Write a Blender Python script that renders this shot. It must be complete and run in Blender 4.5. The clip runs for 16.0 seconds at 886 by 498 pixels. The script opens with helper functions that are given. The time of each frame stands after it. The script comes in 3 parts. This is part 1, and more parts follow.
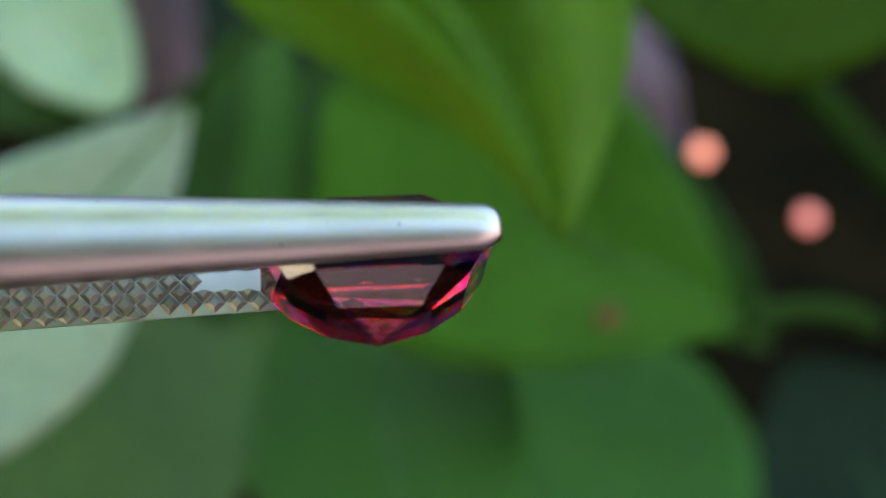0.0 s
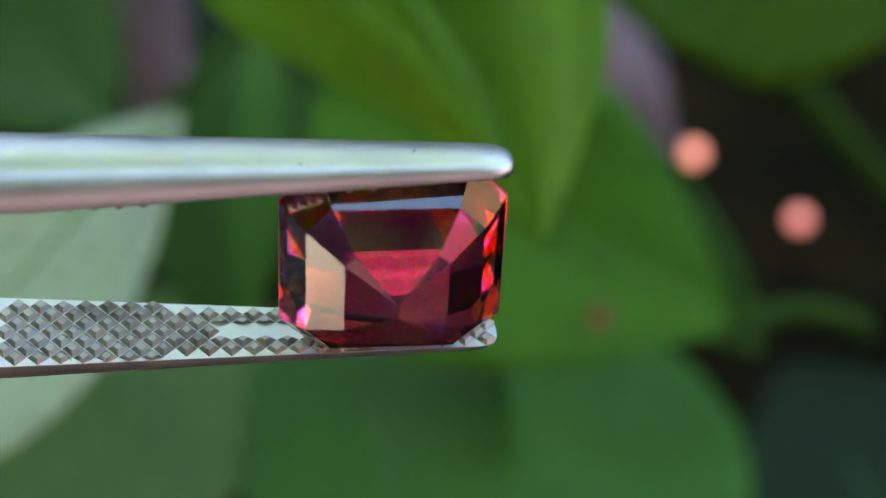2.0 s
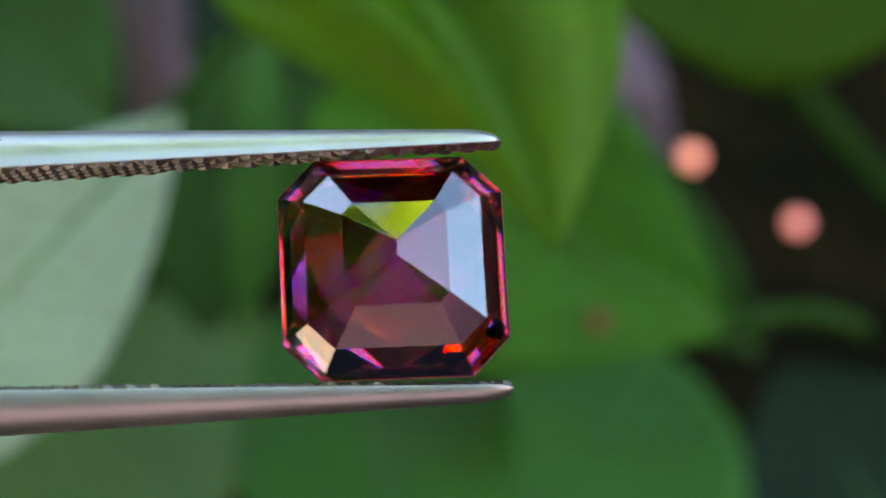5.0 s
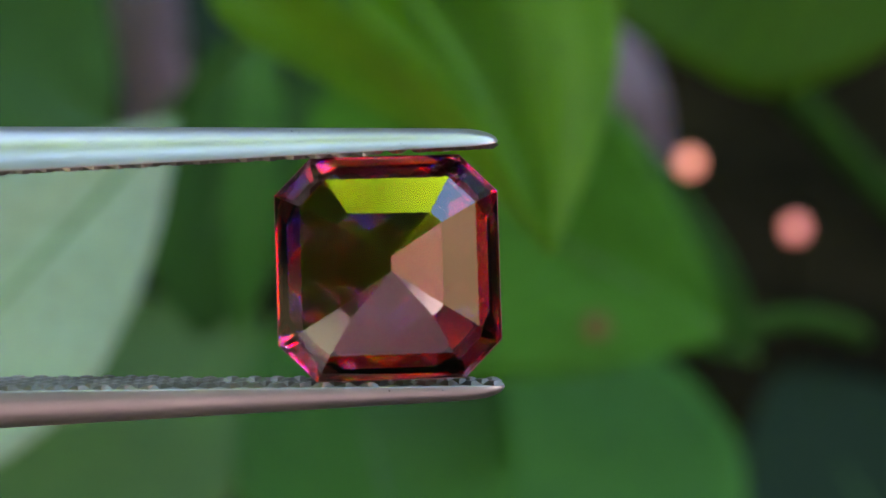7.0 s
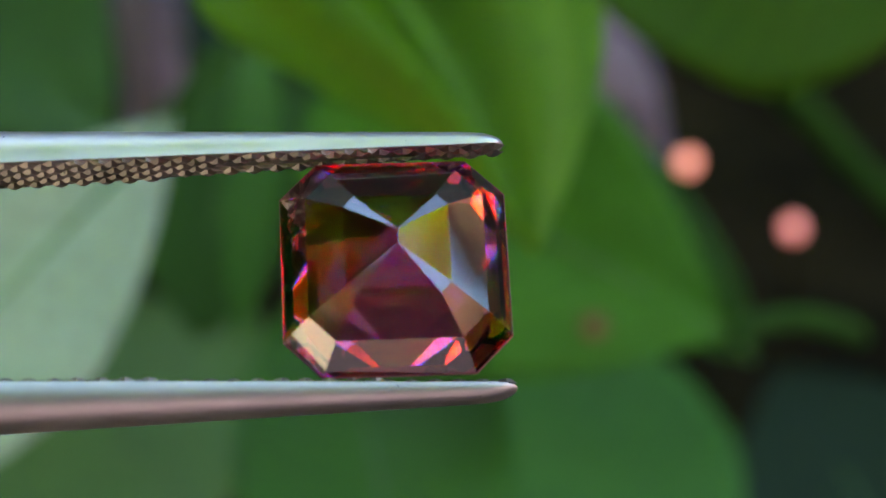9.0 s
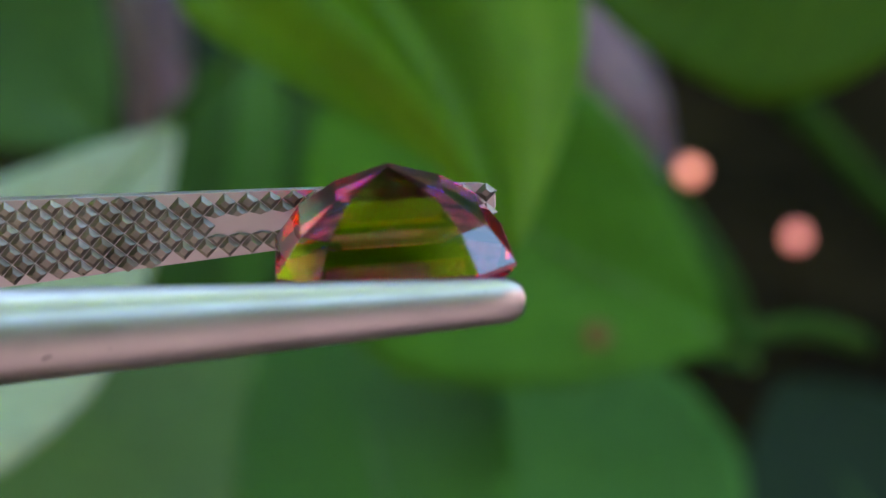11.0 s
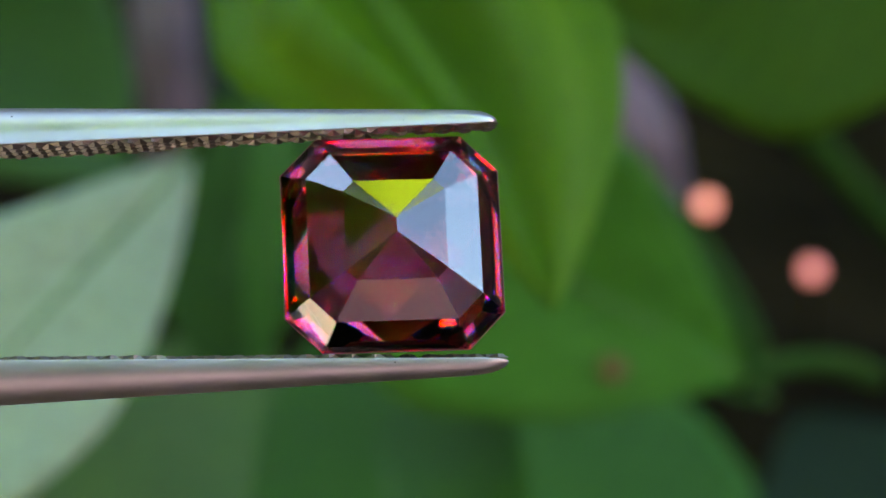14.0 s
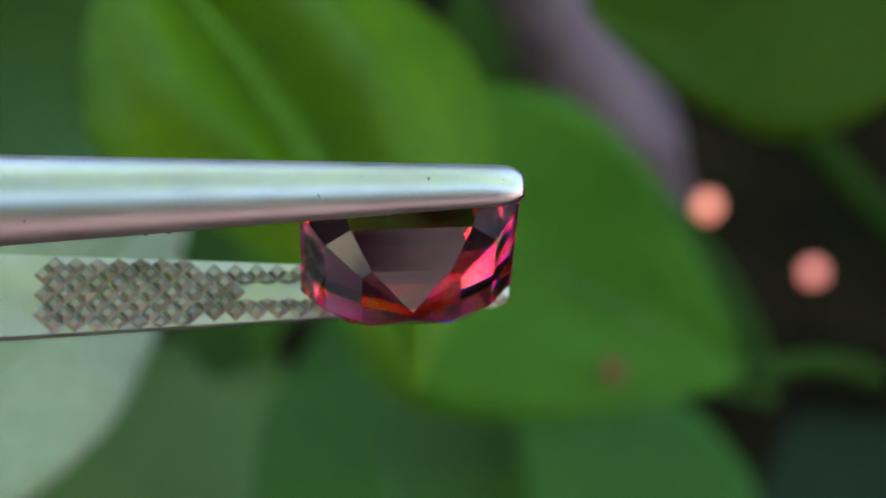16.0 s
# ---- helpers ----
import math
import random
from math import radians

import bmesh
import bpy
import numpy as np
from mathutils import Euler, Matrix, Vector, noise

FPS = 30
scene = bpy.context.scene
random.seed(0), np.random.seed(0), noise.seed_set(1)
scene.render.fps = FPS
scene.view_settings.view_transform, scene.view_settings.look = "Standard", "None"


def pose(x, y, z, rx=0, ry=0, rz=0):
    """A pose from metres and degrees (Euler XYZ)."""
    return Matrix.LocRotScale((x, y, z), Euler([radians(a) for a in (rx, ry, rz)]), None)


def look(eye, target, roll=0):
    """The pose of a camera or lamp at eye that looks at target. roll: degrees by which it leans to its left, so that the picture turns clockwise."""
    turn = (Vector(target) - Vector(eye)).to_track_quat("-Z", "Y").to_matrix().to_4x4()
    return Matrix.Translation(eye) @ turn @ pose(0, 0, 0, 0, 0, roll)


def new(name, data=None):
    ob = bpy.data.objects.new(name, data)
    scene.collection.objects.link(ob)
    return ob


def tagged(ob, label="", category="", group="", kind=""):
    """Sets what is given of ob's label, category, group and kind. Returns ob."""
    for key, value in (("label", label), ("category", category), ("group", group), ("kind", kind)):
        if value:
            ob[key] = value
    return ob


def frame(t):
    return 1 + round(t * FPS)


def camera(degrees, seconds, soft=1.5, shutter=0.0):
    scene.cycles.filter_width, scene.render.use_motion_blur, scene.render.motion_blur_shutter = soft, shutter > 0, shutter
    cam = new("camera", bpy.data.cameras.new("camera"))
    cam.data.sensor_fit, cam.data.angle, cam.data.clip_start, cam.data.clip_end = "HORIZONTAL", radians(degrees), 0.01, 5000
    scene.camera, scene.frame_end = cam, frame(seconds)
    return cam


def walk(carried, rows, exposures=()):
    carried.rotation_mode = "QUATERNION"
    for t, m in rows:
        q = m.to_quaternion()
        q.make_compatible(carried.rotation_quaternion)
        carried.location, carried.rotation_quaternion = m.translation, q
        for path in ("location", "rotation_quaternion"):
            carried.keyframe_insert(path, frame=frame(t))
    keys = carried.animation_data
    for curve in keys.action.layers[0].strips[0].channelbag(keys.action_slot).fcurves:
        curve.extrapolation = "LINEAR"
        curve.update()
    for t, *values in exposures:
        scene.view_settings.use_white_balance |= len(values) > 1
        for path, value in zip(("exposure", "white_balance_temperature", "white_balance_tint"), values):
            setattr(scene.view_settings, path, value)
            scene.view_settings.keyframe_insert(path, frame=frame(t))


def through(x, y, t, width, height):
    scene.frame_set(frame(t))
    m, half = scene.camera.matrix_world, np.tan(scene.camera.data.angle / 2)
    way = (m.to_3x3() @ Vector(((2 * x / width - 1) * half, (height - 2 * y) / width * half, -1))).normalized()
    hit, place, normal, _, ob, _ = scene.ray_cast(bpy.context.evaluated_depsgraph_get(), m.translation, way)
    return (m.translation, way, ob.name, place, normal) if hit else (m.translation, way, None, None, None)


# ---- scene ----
LENS = 22.0
PX = 4033.0            # lens constant for the sight lines below
UNIT = 2.125e-5        # metres to one design unit of the stone and the tweezers
TILT, HEIGHT = -20.0, 0.137

cam = camera(LENS, 16.0, soft=1.6)
cam.data.dof.use_dof = True
cam.data.dof.focus_distance = 0.0875
cam.data.dof.aperture_fstop = 46.0
cam.data.dof.aperture_blades = 0
walk(cam, [
    (0, pose(0, 0, 0.137, 69.74, 0, 0.24)),
    (0.5, pose(0, 0, 0.137, 69.90, 0, 0.14)),
    (1, pose(0, 0, 0.137, 69.83, 0, 0.07)),
    (1.5, pose(0, 0, 0.137, 69.77, 0, 0.04)),
    (2, pose(0, 0, 0.137, 69.77, 0, 0.00)),
    (2.5, pose(0, 0, 0.137, 69.86, 0, 0.03)),
    (3, pose(0, 0, 0.137, 69.90, 0, 0.03)),
    (3.5, pose(0, 0, 0.137, 70.00, 0, 0.00)),
    (4, pose(0, 0, 0.137, 69.97, 0, -0.09)),
    (4.2, pose(0, 0, 0.137, 69.86, 0, -0.04)),
    (6.3, pose(0, 0, 0.137, 69.96, 0, -0.09)),
    (6.5, pose(0, 0, 0.137, 69.99, 0, -0.10)),
    (7, pose(0, 0, 0.137, 70.00, 0, -0.11)),
    (7.5, pose(0, 0, 0.137, 70.00, 0, -0.04)),
    (8, pose(0, 0, 0.137, 70.17, 0, -0.07)),
    (8.5, pose(0, 0, 0.137, 70.04, 0, -0.18)),
    (8.8, pose(0, 0, 0.137, 69.97, 0, -0.14)),
    (9, pose(0, 0, 0.137, 70.00, 0, -0.16)),
    (9.2, pose(0, 0, 0.137, 70.00, 0, -0.24)),
    (11.3, pose(0, 0, 0.137, 70.23, 0, 0.01)),
    (11.5, pose(0, 0, 0.137, 70.18, 0, 0.27)),
    (12, pose(0, 0, 0.137, 70.26, 0, 0.31)),
    (12.5, pose(0, 0, 0.137, 70.55, 0, 0.21)),
    (13, pose(0, 0, 0.137, 70.65, 0, 0.30)),
    (13.5, pose(0, 0, 0.137, 70.95, 0, 0.34)),
    (14, pose(0, 0, 0.137, 71.04, 0, 0.33)),
    (14.5, pose(0, 0, 0.137, 71.09, 0, 0.24)),
    (15, pose(0, 0, 0.137, 71.16, 0, 0.23)),
    (15.5, pose(0, 0, 0.137, 71.11, 0, 0.27)),
    (16, pose(0, 0, 0.137, 71.08, 0, 0.36)),
], exposures=[(0, 3.41, 8250, 7), (16, 3.41, 8250, 7)])

# ---- light ----
world = bpy.data.worlds.new("sky")
scene.world = world
world.use_nodes = True
wn = world.node_tree
sky = wn.nodes.new("ShaderNodeTexSky")
sky.sky_type = "NISHITA"
sky.sun_disc = False
sky.sun_elevation, sky.sun_rotation = radians(46), radians(-56)
sky.air_density, sky.dust_density, sky.ozone_density = 1.0, 0.15, 4.0
sky.altitude = 1200.0
wn.links.new(sky.outputs[0], wn.nodes["Background"].inputs[0])
wn.nodes["Background"].inputs[1].default_value = 0.19
sun = new("sun", bpy.data.lights.new("sun", "SUN"))
sun.data.energy, sun.data.angle, sun.data.color = 5.0, radians(0.6), (1.0, 0.95, 0.85)
sun.matrix_world = look((-6.0, 4.0, 7.4), (0, 0, 0))


# ---- materials ----
def shader(name):
    m = bpy.data.materials.new(name)
    m.use_nodes = True
    nt = m.node_tree
    return m, nt, nt.nodes["Principled BSDF"], nt.nodes["Material Output"]


def noise_ramp(nt, scale, stops, detail=4.0, coord="Object", rough=0.55):
    tc = nt.nodes.new("ShaderNodeTexCoord")
    nz = nt.nodes.new("ShaderNodeTexNoise")
    nz.inputs["Scale"].default_value = scale
    nz.inputs["Detail"].default_value = detail
    nz.inputs["Roughness"].default_value = rough
    rp = nt.nodes.new("ShaderNodeValToRGB")
    while len(rp.color_ramp.elements) < len(stops):
        rp.color_ramp.elements.new(0.5)
    for el, (pos, col) in zip(rp.color_ramp.elements, stops):
        el.position, el.color = pos, (*col, 1) if len(col) == 3 else col
    nt.links.new(tc.outputs[coord], nz.inputs["Vector"])
    nt.links.new(nz.outputs["Fac"], rp.inputs["Fac"])
    return rp, nz


def add_bump(nt, bsdf, scale, strength, distance, detail=3.0):
    tc = nt.nodes.new("ShaderNodeTexCoord")
    nz = nt.nodes.new("ShaderNodeTexNoise")
    nz.inputs["Scale"].default_value, nz.inputs["Detail"].default_value = scale, detail
    bp = nt.nodes.new("ShaderNodeBump")
    bp.inputs["Strength"].default_value, bp.inputs["Distance"].default_value = strength, distance
    nt.links.new(tc.outputs["Object"], nz.inputs["Vector"])
    nt.links.new(nz.outputs["Fac"], bp.inputs["Height"])
    nt.links.new(bp.outputs["Normal"], bsdf.inputs["Normal"])


def mix_color(nt, fac, a, b, mode="MIX"):
    mx = nt.nodes.new("ShaderNodeMix")
    mx.data_type, mx.blend_type = "RGBA", mode
    for sock, v in ((mx.inputs[0], fac), (mx.inputs[6], a), (mx.inputs[7], b)):
        if hasattr(v, "is_output"):
            nt.links.new(v, sock)
        elif isinstance(v, (int, float)):
            sock.default_value = v
        else:
            sock.default_value = (*v, 1)
    return mx.outputs[2]


def leaf_material(name, dark, light, gloss=0.45, glow=0.35, through=(0.10, 0.25, 0.02), vein=0.22):
    """Leaf blade: mottled green, side veins from the blade's own coordinates, light coming through."""
    m, nt, b, out = shader(name)
    rp, _ = noise_ramp(nt, 70, [(0.3, dark), (0.7, light)])
    fine, _ = noise_ramp(nt, 900, [(0.35, (0.8, 0.8, 0.8)), (0.7, (1.1, 1.1, 1.1))])
    col = mix_color(nt, 1.0, rp.outputs[0], fine.outputs[0], "MULTIPLY")
    tc = nt.nodes.new("ShaderNodeTexCoord")
    wv = nt.nodes.new("ShaderNodeTexWave")
    wv.wave_type, wv.bands_direction = "BANDS", "DIAGONAL"
    wv.inputs["Scale"].default_value, wv.inputs["Distortion"].default_value = 2.2, 1.5
    wr = nt.nodes.new("ShaderNodeValToRGB")
    wr.color_ramp.elements[0].position, wr.color_ramp.elements[0].color = 0.86, (0, 0, 0, 1)
    wr.color_ramp.elements[1].position, wr.color_ramp.elements[1].color = 1.0, (vein, vein, vein, 1)
    nt.links.new(tc.outputs["UV"], wv.inputs["Vector"])
    nt.links.new(wv.outputs["Fac"], wr.inputs["Fac"])
    col = mix_color(nt, wr.outputs[0], col, tuple(min(1, c * 1.5) for c in light))
    nt.links.new(col, b.inputs["Base Color"])
    b.inputs["Roughness"].default_value = gloss
    b.inputs["Specular IOR Level"].default_value = 0.25
    add_bump(nt, b, 500, 0.25, 0.0004)
    tr = nt.nodes.new("ShaderNodeBsdfTranslucent")
    tr.inputs["Color"].default_value = (*through, 1)
    mx = nt.nodes.new("ShaderNodeMixShader")
    mx.inputs[0].default_value = glow
    nt.links.new(b.outputs[0], mx.inputs[1])
    nt.links.new(tr.outputs[0], mx.inputs[2])
    nt.links.new(mx.outputs[0], out.inputs["Surface"])
    return m


def plain_material(name, dark, light, scale, rough=0.7, bump=0.4, distance=0.001):
    m, nt, b, _ = shader(name)
    rp, _ = noise_ramp(nt, scale, [(0.3, dark), (0.7, light)], 6)
    nt.links.new(rp.outputs[0], b.inputs["Base Color"])
    b.inputs["Roughness"].default_value = rough
    b.inputs["Specular IOR Level"].default_value = 0.5 * (1 - rough)
    add_bump(nt, b, scale * 2.5, bump, distance, 5)
    return m


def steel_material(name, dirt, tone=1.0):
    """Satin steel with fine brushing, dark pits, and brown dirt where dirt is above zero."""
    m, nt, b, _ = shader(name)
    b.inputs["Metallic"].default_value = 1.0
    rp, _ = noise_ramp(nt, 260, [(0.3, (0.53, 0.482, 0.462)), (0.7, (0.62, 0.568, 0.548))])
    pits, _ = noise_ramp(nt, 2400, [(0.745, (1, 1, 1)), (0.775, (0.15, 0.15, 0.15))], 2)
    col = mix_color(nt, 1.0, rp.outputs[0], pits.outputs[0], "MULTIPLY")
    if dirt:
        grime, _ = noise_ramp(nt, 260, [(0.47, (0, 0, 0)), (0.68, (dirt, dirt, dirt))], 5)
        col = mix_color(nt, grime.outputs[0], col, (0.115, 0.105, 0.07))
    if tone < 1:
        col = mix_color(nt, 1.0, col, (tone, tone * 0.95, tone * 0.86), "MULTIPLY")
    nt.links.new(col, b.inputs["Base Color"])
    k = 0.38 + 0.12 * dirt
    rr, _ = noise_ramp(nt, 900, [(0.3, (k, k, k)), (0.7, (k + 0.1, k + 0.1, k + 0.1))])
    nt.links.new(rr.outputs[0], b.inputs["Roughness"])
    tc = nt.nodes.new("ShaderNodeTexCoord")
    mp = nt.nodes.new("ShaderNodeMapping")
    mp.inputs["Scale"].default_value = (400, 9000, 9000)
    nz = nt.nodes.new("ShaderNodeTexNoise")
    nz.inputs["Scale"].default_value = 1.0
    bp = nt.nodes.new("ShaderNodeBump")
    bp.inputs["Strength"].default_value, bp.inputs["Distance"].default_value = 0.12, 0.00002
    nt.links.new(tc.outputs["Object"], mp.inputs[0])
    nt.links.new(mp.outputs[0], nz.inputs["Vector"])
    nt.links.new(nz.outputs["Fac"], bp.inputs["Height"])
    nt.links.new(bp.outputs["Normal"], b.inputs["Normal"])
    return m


def stone_material(name):
    """Wine-red crystal with fire: red, green and blue light each bend by an index of their own; polished gloss over it."""
    m, nt, b, out = shader(name)
    nt.nodes.remove(b)
    rp, _ = noise_ramp(nt, 220, [(0.3, (0.84, 0.26, 0.36)), (0.7, (0.89, 0.29, 0.40))], 2)
    split = nt.nodes.new("ShaderNodeSeparateColor")
    nt.links.new(rp.outputs[0], split.inputs[0])
    total = None
    for k, index in enumerate((1.908, 1.93, 1.96)):
        only = nt.nodes.new("ShaderNodeCombineColor")
        nt.links.new(split.outputs[k], only.inputs[k])
        p = nt.nodes.new("ShaderNodeBsdfRefraction")
        nt.links.new(only.outputs[0], p.inputs["Color"])
        p.inputs["Roughness"].default_value = 0.0
        p.inputs["IOR"].default_value = index
        if total is None:
            total = p.outputs[0]
        else:
            both = nt.nodes.new("ShaderNodeAddShader")
            nt.links.new(total, both.inputs[0])
            nt.links.new(p.outputs[0], both.inputs[1])
            total = both.outputs[0]
    gloss = nt.nodes.new("ShaderNodeBsdfGlossy")
    gloss.inputs["Color"].default_value = (0.98, 0.98, 0.98, 1)
    gloss.inputs["Roughness"].default_value = 0.0
    fr = nt.nodes.new("ShaderNodeFresnel")
    fr.inputs["IOR"].default_value = 1.93
    mx = nt.nodes.new("ShaderNodeMixShader")
    nt.links.new(fr.outputs[0], mx.inputs[0])
    nt.links.new(total, mx.inputs[1])
    nt.links.new(gloss.outputs[0], mx.inputs[2])
    nt.links.new(mx.outputs[0], out.inputs["Surface"])
    return m


def glow_material(name, colour, strength):
    m, nt, b, _ = shader(name)
    b.inputs["Base Color"].default_value = (*colour, 1)
    b.inputs["Emission Color"].default_value = (*colour, 1)
    b.inputs["Emission Strength"].default_value = strength
    return m


MAT_STEEL = steel_material("satin_steel", 0)
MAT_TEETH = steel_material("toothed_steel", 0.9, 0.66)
# Brown stains, plus groove shade put into the colour as a darker tone.
MAT_GROOVE = steel_material("grimy_shaded_steel", 0.75, 0.52)
MAT_STONE = stone_material("rhodolite")
MAT_GIRDLE = plain_material("frosted_girdle", (0.20, 0.035, 0.05), (0.30, 0.06, 0.08), 2000, 0.4, 0.2, 0.00002)
# Dark humus, with the deep shade under the leaves put into its colour.
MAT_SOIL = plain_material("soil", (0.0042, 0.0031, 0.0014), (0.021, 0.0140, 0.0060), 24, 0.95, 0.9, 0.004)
MAT_BARK = plain_material("bark", (0.13, 0.095, 0.11), (0.26, 0.19, 0.215), 120, 0.85, 0.6, 0.001)
MAT_STALK = plain_material("stalk", (0.015, 0.046, 0.006), (0.025, 0.068, 0.010), 150, 0.85, 0.2, 0.0004)
MAT_RIB = plain_material("leaf_rib", (0.06, 0.14, 0.03), (0.09, 0.19, 0.04), 200, 0.5, 0.2, 0.0003)
MAT_RIB_LIME = plain_material("lime_rib", (0.105, 0.245, 0.008), (0.14, 0.29, 0.010), 200, 0.5, 0.2, 0.0003)
MAT_SPOT = plain_material("leaf_blotch", (0.14, 0.09, 0.035), (0.22, 0.14, 0.05), 500, 0.7, 0.2, 0.0002)
LEAF_LIME = leaf_material("leaf_lime", (0.08518, 0.195, 0.002574), (0.1379, 0.273, 0.00429), 0.55, 0.4, (0.14, 0.34, 0.01), 0.08)
LEAF_GREEN = leaf_material("leaf_green", (0.04705, 0.1755, 0.009009), (0.07139, 0.234, 0.01373), 0.6, 0.3, (0.07, 0.22, 0.02))
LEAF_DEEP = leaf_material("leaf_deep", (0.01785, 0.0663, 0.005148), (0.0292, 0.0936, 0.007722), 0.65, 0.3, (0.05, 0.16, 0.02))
LEAF_OLIVE = leaf_material("leaf_olive", (0.034, 0.103, 0.0015), (0.052, 0.136, 0.0022), 0.6, 0.3, (0.09, 0.24, 0.01))
# Sunlight put into the colour: near white, for a leaf that gets no sun.
LEAF_SUNFLECK = leaf_material("leaf_sunfleck", (0.45, 0.62, 0.40), (0.60, 0.75, 0.52), 0.4, 0.25, (0.4, 0.6, 0.3))
LEAF_FRESH = leaf_material("leaf_fresh", (0.0292, 0.1092, 0.007722), (0.0438, 0.1482, 0.01158), 0.6, 0.3, (0.10, 0.28, 0.03))
LEAF_DARK = leaf_material("leaf_dark", (0.03083, 0.1209, 0.01459), (0.04867, 0.1638, 0.02145), 0.65, 0.25, (0.05, 0.15, 0.02))
# Shade is put into this green, so the leaf stays dark anywhere.
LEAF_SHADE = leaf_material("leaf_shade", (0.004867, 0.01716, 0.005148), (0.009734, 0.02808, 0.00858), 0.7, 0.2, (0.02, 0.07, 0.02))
LEAF_TEAL = leaf_material("leaf_teal", (0.02758, 0.08424, 0.01544), (0.04218, 0.1131, 0.02145), 0.5, 0.25, (0.06, 0.16, 0.04))
LEAF_GREY = leaf_material("leaf_grey", (0.064, 0.150, 0.029), (0.091, 0.193, 0.040), 0.55, 0.25, (0.08, 0.2, 0.05))
# The sky's pale reflection is put into this leaf's base colour.
LEAF_PALE = leaf_material("leaf_pale", (0.3108, 0.3735, 0.239), (0.4057, 0.4648, 0.3121), 0.35, 0.2, (0.12, 0.25, 0.06), 0.12)
MAT_SALMON = glow_material("salmon_glow", (1.0, 0.36, 0.29), 0.155)
MAT_SALMON_DIM = glow_material("salmon_glow_dim", (1.0, 0.32, 0.31), 0.105)
LEAF_LIME_FLECK = leaf_material("leaf_lime_fleck", (0.34, 0.66, 0.05), (0.46, 0.80, 0.08), 0.35, 0.2, (0.4, 0.7, 0.05))
# Sun glow put into the colour: brighter and more see-through than other leaves.
LEAF_SUN = leaf_material("leaf_sunlit", (0.12, 0.24, 0.012), (0.20, 0.34, 0.02), 0.5, 0.62, (0.46, 0.66, 0.04))
MAT_HOUSE = plain_material("rosy_plaster", (0.70, 0.52, 0.68), (0.80, 0.61, 0.79), 3, 0.9, 0.2, 0.004)
MAT_CLAY = plain_material("brown_clay", (0.12, 0.075, 0.05), (0.22, 0.14, 0.10), 9, 0.9, 0.4, 0.004)
MAT_WALL = plain_material("dark_plaster", (0.09, 0.08, 0.065), (0.17, 0.15, 0.12), 4, 0.9, 0.3, 0.004)
MAT_SLAB = plain_material("pale_stone", (0.33, 0.30, 0.275), (0.45, 0.41, 0.38), 22, 0.85, 0.4, 0.002)
MAT_PATH = plain_material("red_earth", (0.038, 0.030, 0.043), (0.072, 0.056, 0.080), 30, 0.9, 0.6, 0.003)


# ---- building helpers ----
def part(name, bm, material, parent, label="", smooth=False):
    me = bpy.data.meshes.new(name)
    bmesh.ops.recalc_face_normals(bm, faces=bm.faces)
    bm.to_mesh(me)
    bm.free()
    if smooth:
        for p in me.polygons:
            p.use_smooth = True
    me.materials.append(material)
    ob = new(name, me)
    ob.parent = parent
    return tagged(ob, label)


def thing(name, place, label, category, group=""):
    ob = new(name)
    ob.empty_display_size = 0.01
    ob.location = place
    return tagged(ob, label, category, group)


VIEW = pose(0, 0, HEIGHT, TILT, 0, 0)      # x right, y ahead, z up along the first line of sight


def spot(u, v, d):
    """The place at depth d on the line of sight through (u, v)."""
    return VIEW @ Vector(((u - 784) / PX * d, d, (441 - v) / PX * d))


def tube(points, radii, sides=10):
    bm = bmesh.new()
    rings = []
    for i, p in enumerate(points):
        a, b = points[max(0, i - 1)], points[min(len(points) - 1, i + 1)]
        q = (Vector(b) - Vector(a)).to_track_quat("Z", "Y")
        rings.append([bm.verts.new(Vector(p) + q @ Vector((radii[i] * math.cos(2 * math.pi * k / sides),
                                                          radii[i] * math.sin(2 * math.pi * k / sides), 0)))
                      for k in range(sides)])
    for r0, r1 in zip(rings, rings[1:]):
        for k in range(sides):
            bm.faces.new((r0[k], r0[(k + 1) % sides], r1[(k + 1) % sides], r1[k]))
    bm.faces.new(rings[0])
    bm.faces.new(rings[-1])
    return bm


# ---- ground ----
def build_ground():
    bm = bmesh.new()
    n, edges = 64, [0.0, 0.05]
    while edges[-1] < 400:
        edges.append(edges[-1] * 1.18)
    rings = []
    for r in edges:
        ring = []
        for k in range(n):
            a = 2 * math.pi * k / n
            x, y = r * math.cos(a), 0.4 + r * math.sin(a)
            z = 0.012 * noise.noise((x * 14, y * 14, 0)) + 0.004 * noise.noise((x * 60, y * 60, 3)) if r < 3 else 0.0
            ring.append(bm.verts.new((x, y, z)))
        rings.append(ring)
    for r0, r1 in zip(rings, rings[1:]):
        for k in range(n):
            bm.faces.new((r0[k], r0[(k + 1) % n], r1[(k + 1) % n], r1[k]))
    bmesh.ops.remove_doubles(bm, verts=bm.verts[:], dist=1e-6)
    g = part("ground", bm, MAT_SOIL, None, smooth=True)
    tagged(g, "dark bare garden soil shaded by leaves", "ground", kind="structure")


build_ground()


